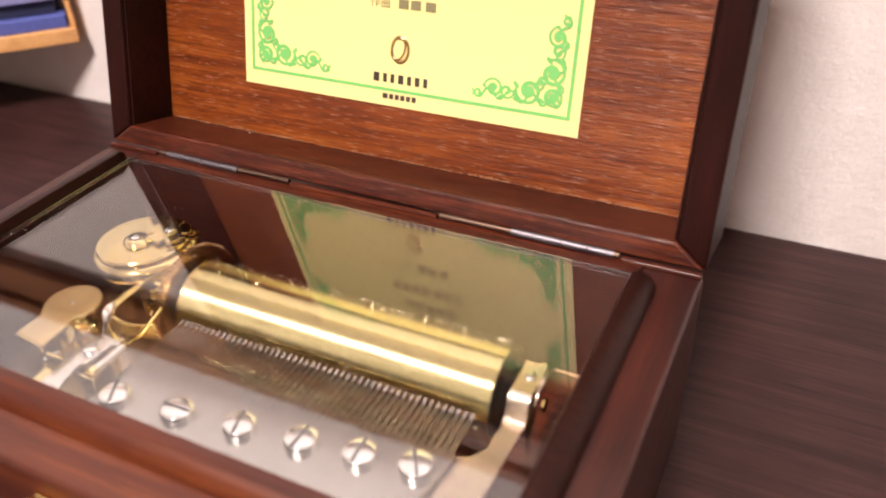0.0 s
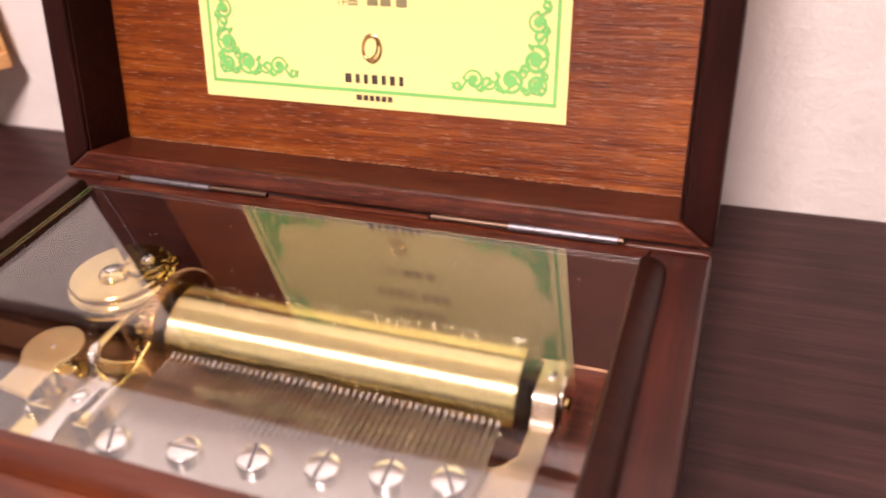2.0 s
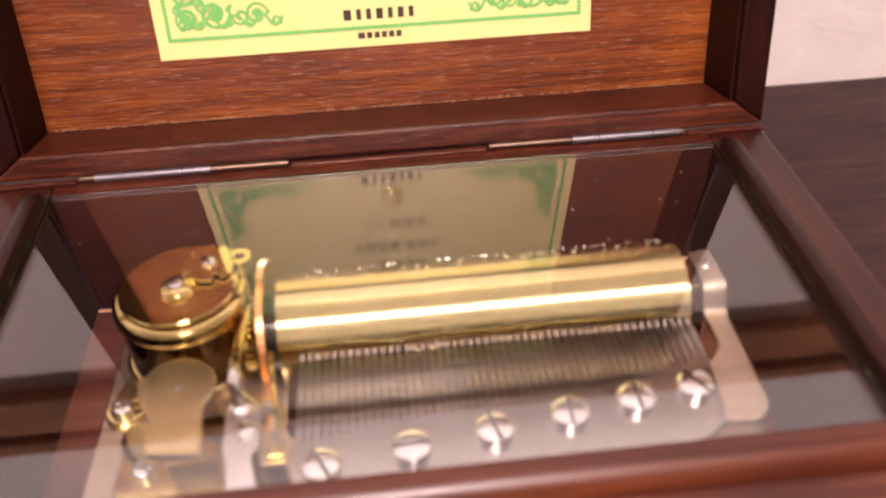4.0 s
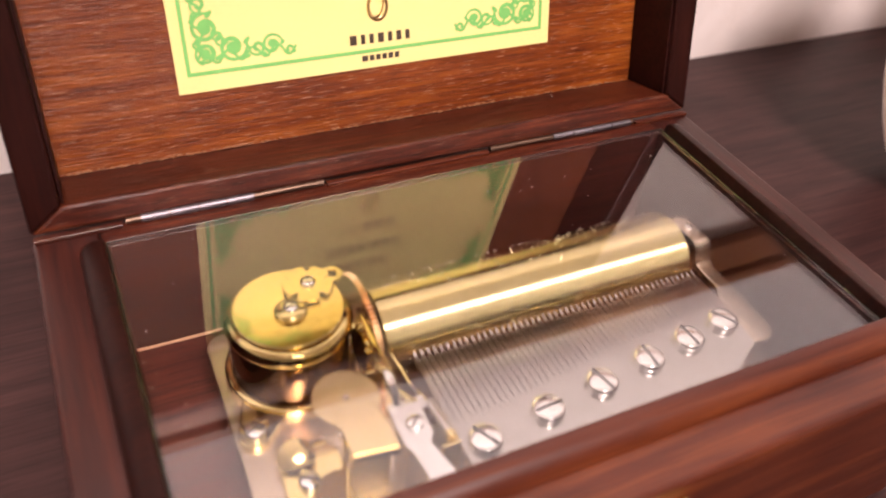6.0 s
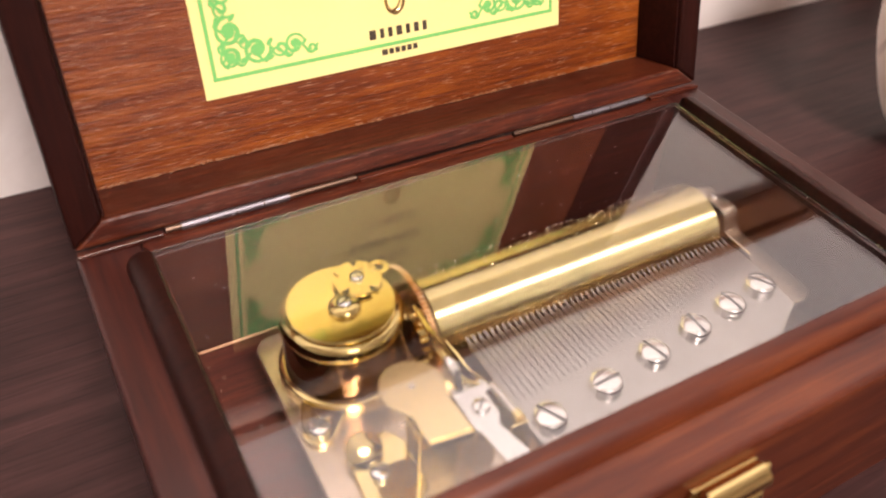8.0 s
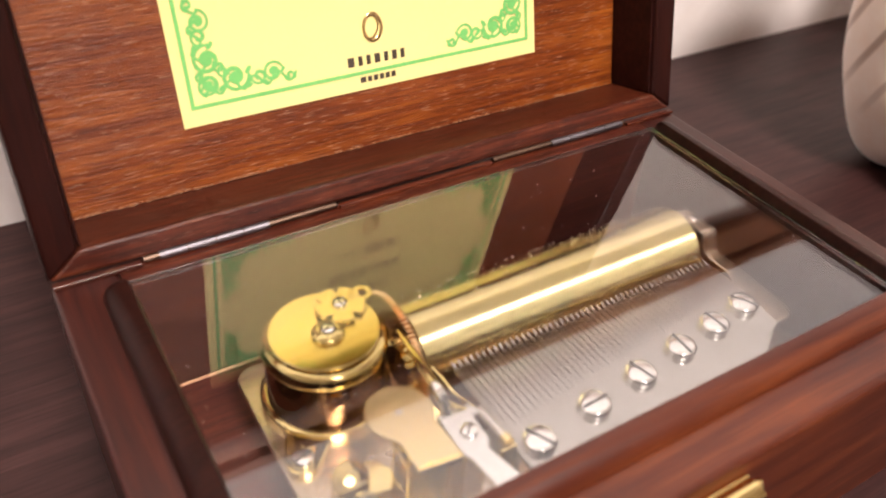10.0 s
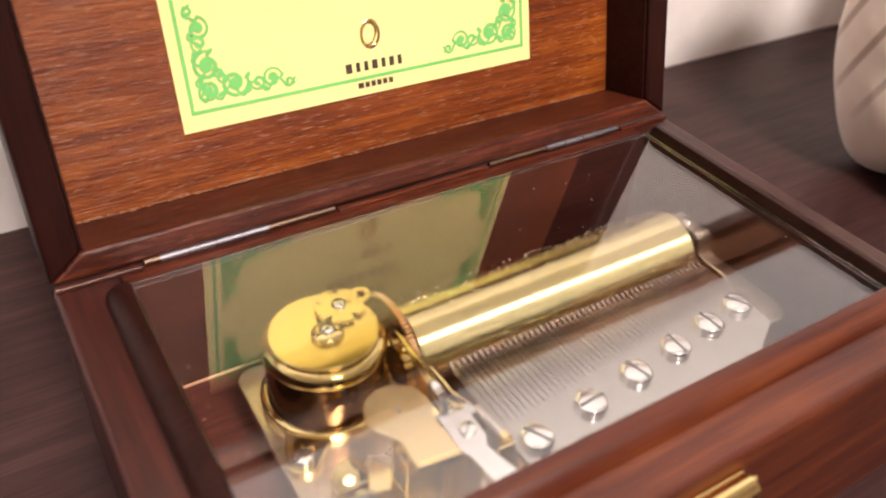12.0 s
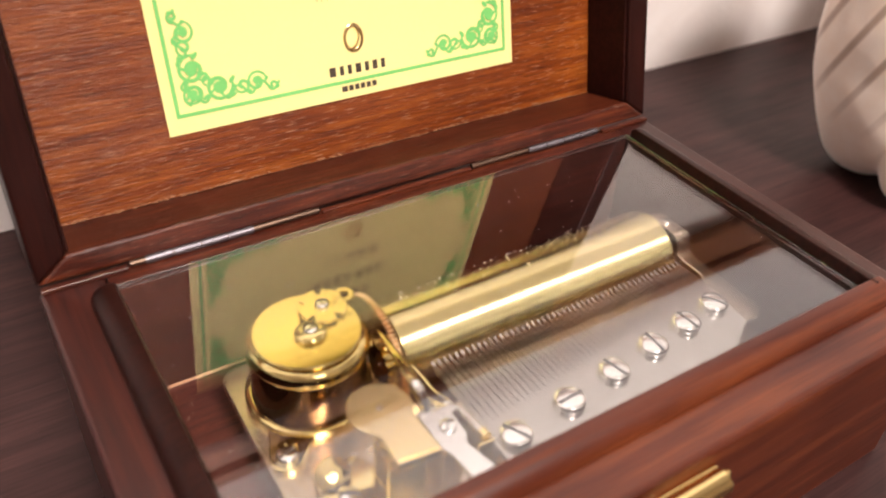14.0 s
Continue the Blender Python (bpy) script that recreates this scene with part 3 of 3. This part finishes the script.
for k in range(640):
    col = rng.randrange(50)
    a = rng.random() * 2 * math.pi
    x = -0.0192 + 0.0695 * col / 49 + rng.choice((-0.0003, 0, 0.0003))
    c, s = math.cos(a), math.sin(a)
    v = [pins.verts.new((x + u * 0.00008, AX_Y + (R_CYL - 0.0001 + h) * c - w * 0.00013 * s, AX_Z + (R_CYL - 0.0001 + h) * s + w * 0.00013 * c)) for h in (0, 0.00055) for u, w in ((-1, -1), (1, -1), (1, 1), (-1, 1))]
    for f in ((4, 5, 6, 7), (0, 1, 5, 4), (1, 2, 6, 5), (2, 3, 7, 6), (3, 0, 4, 7)):
        pins.faces.new([v[i] for i in f])
tagged(part("pins", pins, M_CHROME, cyl, "fine steel pins"), kind="stuff")
part("arbor", rod([(CX0 - 0.012, AX_Y, AX_Z), (CX1 + 0.0062, AX_Y, AX_Z)], 0.0013, 14), M_CHROME, mov, "steel arbor", smooth=True)


def gear(r, teeth, depth, thick, m, hub=0.0):
    out = []
    for k in range(teeth):
        for f, rr in ((0, r - depth), (0.3, r - depth), (0.42, r), (0.72, r)):
            a = 2 * math.pi * (k + f) / teeth
            out.append((rr * math.cos(a), rr * math.sin(a)))
    return slab(out, -thick / 2, thick / 2, 0, m)


wheel = part("great_wheel", gear(0.0137, 84, 0.0006, 0.0013, pose(-0.0256, AX_Y, AX_Z, 0, 90, 0)), M_WHEEL, mov, "copper-toned toothed great wheel")
part("pinion", gear(0.0052, 16, 0.0010, 0.0018, pose(-0.0278, AX_Y - 0.0071, 0.0352, 0, 90, 0)), M_GOLD, mov, "small brass pinion")

# bracket that carries the free end
x0, x1 = 0.0557, 0.0600
SHELF_T = 0.0331
bracket = part("bearing_bracket", slab([(x0, -0.0450), (x0, -0.0500), (x0, -0.0520), (0.0535, -0.0550), (0.0480, -0.0575), (0.0480, -0.0685), (0.0505, -0.0688)] + arc(0.0549, -0.0648, 0.0045, -80, 5, 8) + [(x1 - 0.0002, -0.0520), (x1, -0.0450)], SHELF_T - 0.0014, SHELF_T, 0.0003), M_ROSE, mov, "champagne-plated bent bearing bracket")
T = SHELF_T - 0.0012
profile = [(-0.0451, T), (-0.0451, SHELF_T), (-0.0443, SHELF_T + 0.0001), (-0.0438, SHELF_T + 0.0004), (-0.0435, SHELF_T + 0.0009), (-0.0425, 0.0366), (-0.0421, 0.0373), (-0.0415, 0.0378), (-0.0406, 0.0380), (-0.0322, 0.0380), (-0.0322, 0.0369), (-0.0406, 0.0369), (-0.0415, 0.0361), (-0.0425, SHELF_T + 0.0002), (-0.0435, T)]
part("bracket_top", slab(profile, 0, x1 - x0, 0, Matrix(((0, 0, 1, x0), (1, 0, 0, 0), (0, 1, 0, 0), (0, 0, 0, 1)))), M_ROSE, bracket)
part("bracket_side", joined(lathe([(0, 0), (0.0066, 0), (0.0068, 0.0003), (0.0068, 0.0010), (0.0066, 0.0013), (0, 0.0013)], pose(x1 - 0.0006, AX_Y + 0.0012, AX_Z + 0.0002, 0, 90, 0), 48), block(x1 - 0.0016, x1 - 0.0004, AX_Y - 0.0040, AX_Y + 0.0050, PLATE_T - 0.0060, 0.0372, 0.0002)), M_ROSE_BRIGHT, bracket, "round bright bearing plate", smooth=True)
part("bracket_post", block(0.0500, 0.0565, -0.0665, -0.0590, PLATE_T, SHELF_T - 0.0014, 0.0004), M_ROSE, bracket)
slotted_screw("bracket_screw", 0.0579, -0.0361, 0.0380, 0.0011, 0.0005, 40, bracket)
part("bearing_pin", lathe([(0, 0), (0.0016, 0), (0.0016, 0.0003), (0.0010, 0.0006), (0, 0.0006)], pose(x1 + 0.0007, AX_Y, AX_Z, 0, 90, 0), 20), M_GOLD, bracket, smooth=True)

# comb
COMB_T = 0.0352
tip_y = -0.0470
comb_outline = [(-0.0197, -0.0768), (0.0386, -0.0766), (0.0500, -0.0702), (0.0516, -0.0572), (0.0516, -0.0568), (-0.0197, -0.0660)]
comb = part("comb", slab(comb_outline, COMB_T - 0.0013, COMB_T), M_STEEL, mov, "ground steel comb with fifty tuned teeth")
part("comb_base", slab([(-0.0182, -0.0767), (0.0383, -0.0757), (0.0488, -0.0702), (0.0498, -0.0622), (-0.0182, -0.0702)], PLATE_T, COMB_T - 0.0013), M_ROSE, mov)
for k in range(50):
    x = -0.0188 + 0.0697 * k / 49
    root = -0.0660 + 0.0092 * (x + 0.0197) / 0.0713
    bm = bmesh.new()
    w0, w1 = 0.00060, 0.00034
    vs = []
    for y, w, t0, t1 in ((root, w0, 0.0008, 0), (root + 0.002, w0, 0.0008, 0), (tip_y - 0.0022, w0, 0.0007, 0.00004), (tip_y - 0.0014, w1, 0.0006, 0.00002), (tip_y, w1 * 0.6, 0.0005, -0.00035)):
        vs.append([bm.verts.new((x - w, y, COMB_T - t1)), bm.verts.new((x + w, y, COMB_T - t1)), bm.verts.new((x + w, y, COMB_T - t1 - t0)), bm.verts.new((x - w, y, COMB_T - t1 - t0))])
    for a, b in zip(vs, vs[1:]):
        for i in range(4):
            bm.faces.new((a[i], a[(i + 1) % 4], b[(i + 1) % 4], b[i]))
    bm.faces.new(vs[-1])
    part("tooth", bm, M_STEEL, comb)
for x, y, a in ((-0.0153, -0.0713, 118), (-0.0010, -0.0696, 3), (0.0124, -0.0678, 104), (0.0250, -0.0661, 88), (0.0365, -0.0645, 93), (0.0470, -0.0629, 122)):
    slotted_screw("comb_screw", x, y, COMB_T, 0.0033, 0.0018, a, mov, label="bright nickel slotted comb screw")

# spring barrel
BX, BY, BR, BT = -0.0402, -0.0340, 0.0122, 0.0428
barrel = part("spring_barrel", lathe([(0, PLATE_T), (BR - 0.0003, PLATE_T), (BR - 0.0003, 0.0386), (0, 0.0386)], pose(BX, BY, 0), 80), M_BARREL, mov, "gilt spring barrel with a gilt rim, its side coloured dark like its reflections", smooth=True)
part("barrel_rim", lathe([(0, 0.0386), (BR - 0.0003, 0.0386), (BR, 0.0388), (BR + 0.0003, 0.0396), (BR + 0.0003, 0.0405), (BR, 0.0413), (BR - 0.0006, 0.0419), (BR - 0.0014, 0.0422), (BR - 0.0019, 0.0421), (BR - 0.0020, 0.0416), (0, 0.0416)], pose(BX, BY, 0), 80), M_GOLD, barrel, smooth=True)
part("barrel_lid", lathe([(0, -0.0016), (BR - 0.0022, -0.0016), (BR - 0.0014, -0.0006), (BR - 0.0013, -0.0003), (BR - 0.0016, 0), (0, 0)], pose(BX, BY, 0.0432, -1.5, -1.6), 80), M_GOLD, barrel, smooth=True)
part("arbor_boss", lathe([(0, 0.0428), (0.0030, 0.0428), (0.0032, 0.0438), (0.0028, 0.0444), (0.0018, 0.0447), (0, 0.0447)], pose(-0.0402, -0.0358, 0), 32), M_GOLD, barrel, smooth=True)
slotted_screw("arbor_screw", -0.0402, -0.0358, 0.0447, 0.0016, 0.0008, 30, barrel, shank=0.001)
part("barrel_skirt", lathe([(BR - 0.0004, PLATE_T), (BR + 0.0010, PLATE_T), (BR + 0.0010, PLATE_T + 0.0016), (BR + 0.0005, PLATE_T + 0.0020), (BR - 0.0004, PLATE_T + 0.0020)], pose(BX, BY, 0), 64), M_GOLD, barrel, "gilt skirt round the barrel", smooth=True)
# star-shaped click plate with an open eye at one side
star = []
for k in range(60):
    a = radians(6 * k)
    r = 0.0035 if (k % 12) in (10, 11) else 0.0050
    star.append((r * math.cos(a), r * math.sin(a)))
click = part("click", slab(star, 0.0437, 0.0445, 0.0001, pose(-0.0350, -0.0302, 0, 0, 0, 12)), M_GOLD, barrel, "small gilt ratchet star")
part("click_eye", lathe([(0.0011, 0), (0.0011, 0.0006), (0.0021, 0.0006), (0.0021, 0), (0.0011, 0)], pose(-0.0296, -0.0290, 0.0437), 24), M_GOLD, click)
slotted_screw("click_screw", -0.0350, -0.0302, 0.0445, 0.0015, 0.0007, 100, barrel, shank=0.0014)
flange = arc(BX, BY, BR + 0.0007, 80, 206, 18) + arc(-0.0517, -0.0485, 0.0033, 150, 312, 8) + arc(BX, BY, BR + 0.0007, 250, 340, 12)
part("barrel_foot", slab(flange, PLATE_T, PLATE_T + 0.0012, 0.0003), M_GOLD, mov, "gilt barrel foot")
slotted_screw("foot_screw", -0.0517, -0.0485, PLATE_T + 0.0012, 0.0021, 0.0015, 20, mov)
part("foot_tab", slab(arc(-0.0498, -0.0462, 0.0014, 0, 360, 14)[:-1], PLATE_T + 0.0012, PLATE_T + 0.0024, 0.0003), M_GOLD, mov)

# governor: gilt foot plate with a sloping shoulder, posts and the flat disc on a bent leg
octo = [(-0.0497, -0.0560), (-0.0462, -0.0532), (-0.0400, -0.0545), (-0.0382, -0.0580), (-0.0388, -0.0690), (-0.0430, -0.0720), (-0.0482, -0.0705), (-0.0505, -0.0660)]
part("governor_foot", slab(octo, PLATE_T, PLATE_T + 0.0014, 0.0003), M_GOLD, mov, "gilt governor foot plate")
part("sloping_shoulder", lathe([(0, -0.0022), (0.0034, -0.0022), (0.0036, -0.0004), (0.0034, 0.0), (0.0026, 0.00022), (0.0014, 0.00036), (0, 0.0004)], pose(-0.0466, -0.0580, PLATE_T + 0.0034, 33, -7, 0), 36), M_GOLD, mov, "sloping polished gilt shoulder", smooth=True)
slotted_screw("governor_screw", -0.0457, -0.0627, PLATE_T + 0.0014, 0.0020, 0.0015, -30, mov)
gov = part("governor_frame", block(-0.0400, -0.0318, -0.0672, -0.0661, PLATE_T, 0.0345, 0.0003), M_GOLD, mov, "gilt governor frame")
part("frame_post", block(-0.0372, -0.0318, -0.0570, -0.0560, PLATE_T, 0.0385, 0.0003), M_GOLD, gov)
part("frame_bridge", block(-0.0375, -0.0318, -0.0660, -0.0571, 0.0310, 0.0320, 0.0002), M_GOLD, gov)
part("worm", rod([(-0.0345, -0.0615, PLATE_T + 0.0002), (-0.0345, -0.0615, 0.0309)], 0.0012, 14), M_CHROME, gov, smooth=True)
disc = arc(-0.0374, -0.0584, 0.0061, -42, 222, 24) + [(-0.0404, -0.0645), (-0.0406, -0.0702), (-0.0323, -0.0712), (-0.0326, -0.0640)]
flap = part("governor_cover", joined(slab(disc, 0.0421, 0.0428, 0.0002), slab([(-0.0406, -0.0709), (-0.0406, -0.0702), (-0.0323, -0.0712), (-0.0323, -0.0719)], 0.0409, 0.0427, 0.0003)), M_BRASS, mov, "flat satin-gilt governor cover disc")
part("cover_leg", block(-0.0385, -0.0350, -0.0645, -0.0638, PLATE_T, 0.0420, 0.0002), M_BRASS, flap)
part("rivet", lathe([(0, 0), (0.0007, 0), (0.0005, 0.0003), (0, 0.0003)], pose(-0.0374, -0.0584, 0.0428), 16), M_CHROME, flap, smooth=True)

# start lever
LV = 0.0386
lev = [(-0.0302, -0.0603), (-0.0228, -0.0604), (-0.0228, -0.0622), (-0.0242, -0.0626), (-0.0244, -0.0680), (-0.0256, -0.0698), (-0.0248, -0.0735), (-0.0240, -0.0770), (-0.0244, -0.0808), (-0.0282, -0.0808), (-0.0290, -0.0762), (-0.0296, -0.0705), (-0.0303, -0.0690)]
lever = part("start_lever", slab(lev, LV - 0.0009, LV, 0.0002), M_CHROME_SATIN, mov, "bright steel start lever")
part("lever_lip", block(-0.0302, -0.0228, -0.0602, -0.0594, LV - 0.0036, LV - 0.0001, 0.0003), M_CHROME_SATIN, lever)
part("lever_post", block(-0.0294, -0.0248, -0.0688, -0.0630, PLATE_T, LV - 0.0009, 0.0003), M_ROSE, lever)
slotted_screw("lever_screw", -0.0268, -0.0652, LV, 0.0017, 0.0008, 45, lever)
part("hinge_pin", rod([(-0.0219, -0.0612, LV - 0.0008), (-0.0218, -0.0690, LV - 0.0004)], 0.0009, 14), M_CHROME, lever, "bright steel hinge pin", smooth=True)
part("pin_collar", rod([(-0.0218, -0.0690, LV - 0.0004), (-0.0218, -0.0706, LV - 0.0004)], 0.0012, 14), M_GOLD, lever, "gilt collar at the pin's end", smooth=True)
part("collar_tab", block(-0.0240, -0.0204, -0.0716, -0.0707, PLATE_T, LV - 0.0006, 0.0003), M_BRASS, lever, "upright gilt tab")
part("arm_joint", rod([(-0.0281, -0.0600, LV), (-0.0283, -0.0588, 0.0404), (-0.0285, -0.0578, 0.0418), (-0.0286, -0.0566, 0.0424), (-0.0286, -0.0552, 0.0426)], 0.001, 14, 1.0, (0.0009, 0.0010, 0.0014, 0.0012, 0.0008)), M_CHROME, lever, "bright steel arm joint", smooth=True)
part("lever_arm", rod([(-0.0286, -0.0556, 0.0426), (-0.0284, -0.0520, 0.0428), (-0.0280, -0.0465, 0.0426), (-0.0274, -0.0400, 0.0420)], 0.0007, 10, 0.5, (0.0011, 0.0010, 0.0008, 0.0003)), M_GOLD, lever, "tapered gilt stop arm", smooth=True)
part("wire_spring", rod([(-0.0285, -0.0578, 0.0412), (-0.0270, -0.0592, 0.0400), (-0.0248, -0.0604, 0.0384), (-0.0226, -0.0607, 0.0374), (-0.0224, -0.0598, 0.0370), (-0.0230, -0.0562, 0.0364), (-0.0233, -0.0538, 0.0364), (-0.0236, -0.0512, 0.0370), (-0.0240, -0.0478, 0.0374)], 0.00045, 8), M_GOLD, lever, "bent gilt wire spring", smooth=True)


# ---------- things beside the box ----------
C_X, C_Y = -0.1950, 0.0893
stand = thing("wooden_stand", "pale orange wooden stand set askew against the wall", "stand", pose(0, 0, 0))
TOP = [(C_X, C_Y), (-0.3150, -0.0307), (-0.42, -0.0307), (-0.42, 0.0950), (-0.2007, 0.0950)]
part("board", slab(TOP, 0.0300, 0.0362, 0.0004), M_OAK, stand)
part("back_strip", slab([(C_X - 0.0010, C_Y + 0.0010), (-0.2007, 0.0950), (-0.2030, 0.0950), (C_X - 0.0034, C_Y + 0.0004)], 0.0362, 0.0650, 0.0003), M_OAK, stand)
for lx, ly in ((-0.405, -0.016), (-0.405, 0.08), (-0.312, -0.014)):
    part("leg", block(lx - 0.006, lx + 0.006, ly - 0.006, ly + 0.006, 0, 0.0300, 0.0008), M_OAK, stand)


def case(z0, z1, inset, material, name, label):
    d = inset
    bm = slab([(C_X - 0.0036 - d, C_Y - 0.0006), (-0.3114 - d, -0.0276), (-0.412, -0.0276), (-0.412, 0.0944), (-0.2040 - d, 0.0944)], z0, z1, 0.0006)
    tagged(part(name, bm, material, None, ""), label, "book")


case(0.0362, 0.0420, 0.0, M_BLUE, "book", "thin bright blue cloth-bound book on the stand")
case(0.0420, 0.0480, 0.0045, M_NAVY, "book", "thin dark navy book in a stack on the stand")
case(0.0480, 0.0570, 0.0015, M_LILAC, "book", "lilac-blue cloth-bound book on top of the stack")
case(0.0570, 0.0650, 0.0050, M_NAVY, "book", "dark navy book at the top of the stack")


def plush():
    """Upright paw and body of a soft toy, with a rounded toe at its foot."""
    bm = bmesh.new()
    for c, r in (((0.2035, -0.0080, 0.0650), (0.0335, 0.0315, 0.0660)), ((0.292, -0.010, 0.075), (0.045, 0.040, 0.075)), ((0.1960, -0.0330, 0.0175), (0.0150, 0.0150, 0.0180)), ((0.2180, -0.0060, 0.0930), (0.0345, 0.0280, 0.0400)), ((0.2900, -0.0200, 0.1220), (0.0330, 0.0340, 0.0400))):
        bmesh.ops.create_uvsphere(bm, u_segments=96, v_segments=72, radius=1, matrix=Matrix.Translation(c) @ Matrix.Diagonal((*r, 1)))
    bm.normal_update()
    for v in bm.verts:
        v.co += v.normal * (noise.noise(v.co * 60) * 0.0012 + noise.noise(v.co * 160) * 0.0004)
    return bm


def plush_pile():
    w = Mat("cream_plush_pile", rough=0.9)
    along = w.t.nodes.new("ShaderNodeVectorMath")
    along.operation = "DOT_PRODUCT"
    along.inputs[1].default_value = (0.21, -0.88, -0.40)
    w.link(w.coords((1, 1, 1)), along.inputs[0])
    line = w.t.nodes.new("ShaderNodeCombineXYZ")
    w.link(along.outputs["Value"], line.inputs["X"])
    wave = w.t.nodes.new("ShaderNodeTexWave")
    wave.inputs["Scale"].default_value = 26.0
    wave.inputs["Distortion"].default_value = 0.6
    w.link(line.outputs["Vector"], wave.inputs["Vector"])
    soft = w.noise(w.coords(), 140, 4, 0.6)
    tone = w.ramp(soft, [(0.25, (0.94, 0.76, 0.62)), (0.7, (0.97, 0.84, 0.73))])
    stripe = w.ramp(wave.outputs["Fac"], [(0.84, (1, 1, 1)), (0.97, (0.42, 0.31, 0.25))])
    place = w.t.nodes.new("ShaderNodeSeparateXYZ")
    w.link(w.coords(), place.inputs["Vector"])
    upper = w.t.nodes.new("ShaderNodeMapRange")
    upper.inputs["From Min"].default_value, upper.inputs["From Max"].default_value = 0.022, 0.045
    upper.inputs["To Max"].default_value = 0.8
    w.link(place.outputs["Z"], upper.inputs["Value"])
    w.base(w.mixc(tone, stripe, upper.outputs["Result"]))
    w.bump(w.noise(w.coords(), 1500, 4, 0.7), 0.25, 0.0005)
    w.b.inputs["Sheen Weight"].default_value = 0.6
    return w.m


toy = part("plush_toy", plush(), plush_pile(), None)
fused = toy.modifiers.new("fused", "REMESH")
fused.mode, fused.voxel_size, fused.use_smooth_shade = "VOXEL", 0.0016, True
rounded = toy.modifiers.new("rounded", "SMOOTH")
rounded.factor, rounded.iterations = 0.5, 6
toy.location.x = -0.001
tagged(toy, "cream fluffy plush toy with faint dark stripes on the desk", "plush toy")
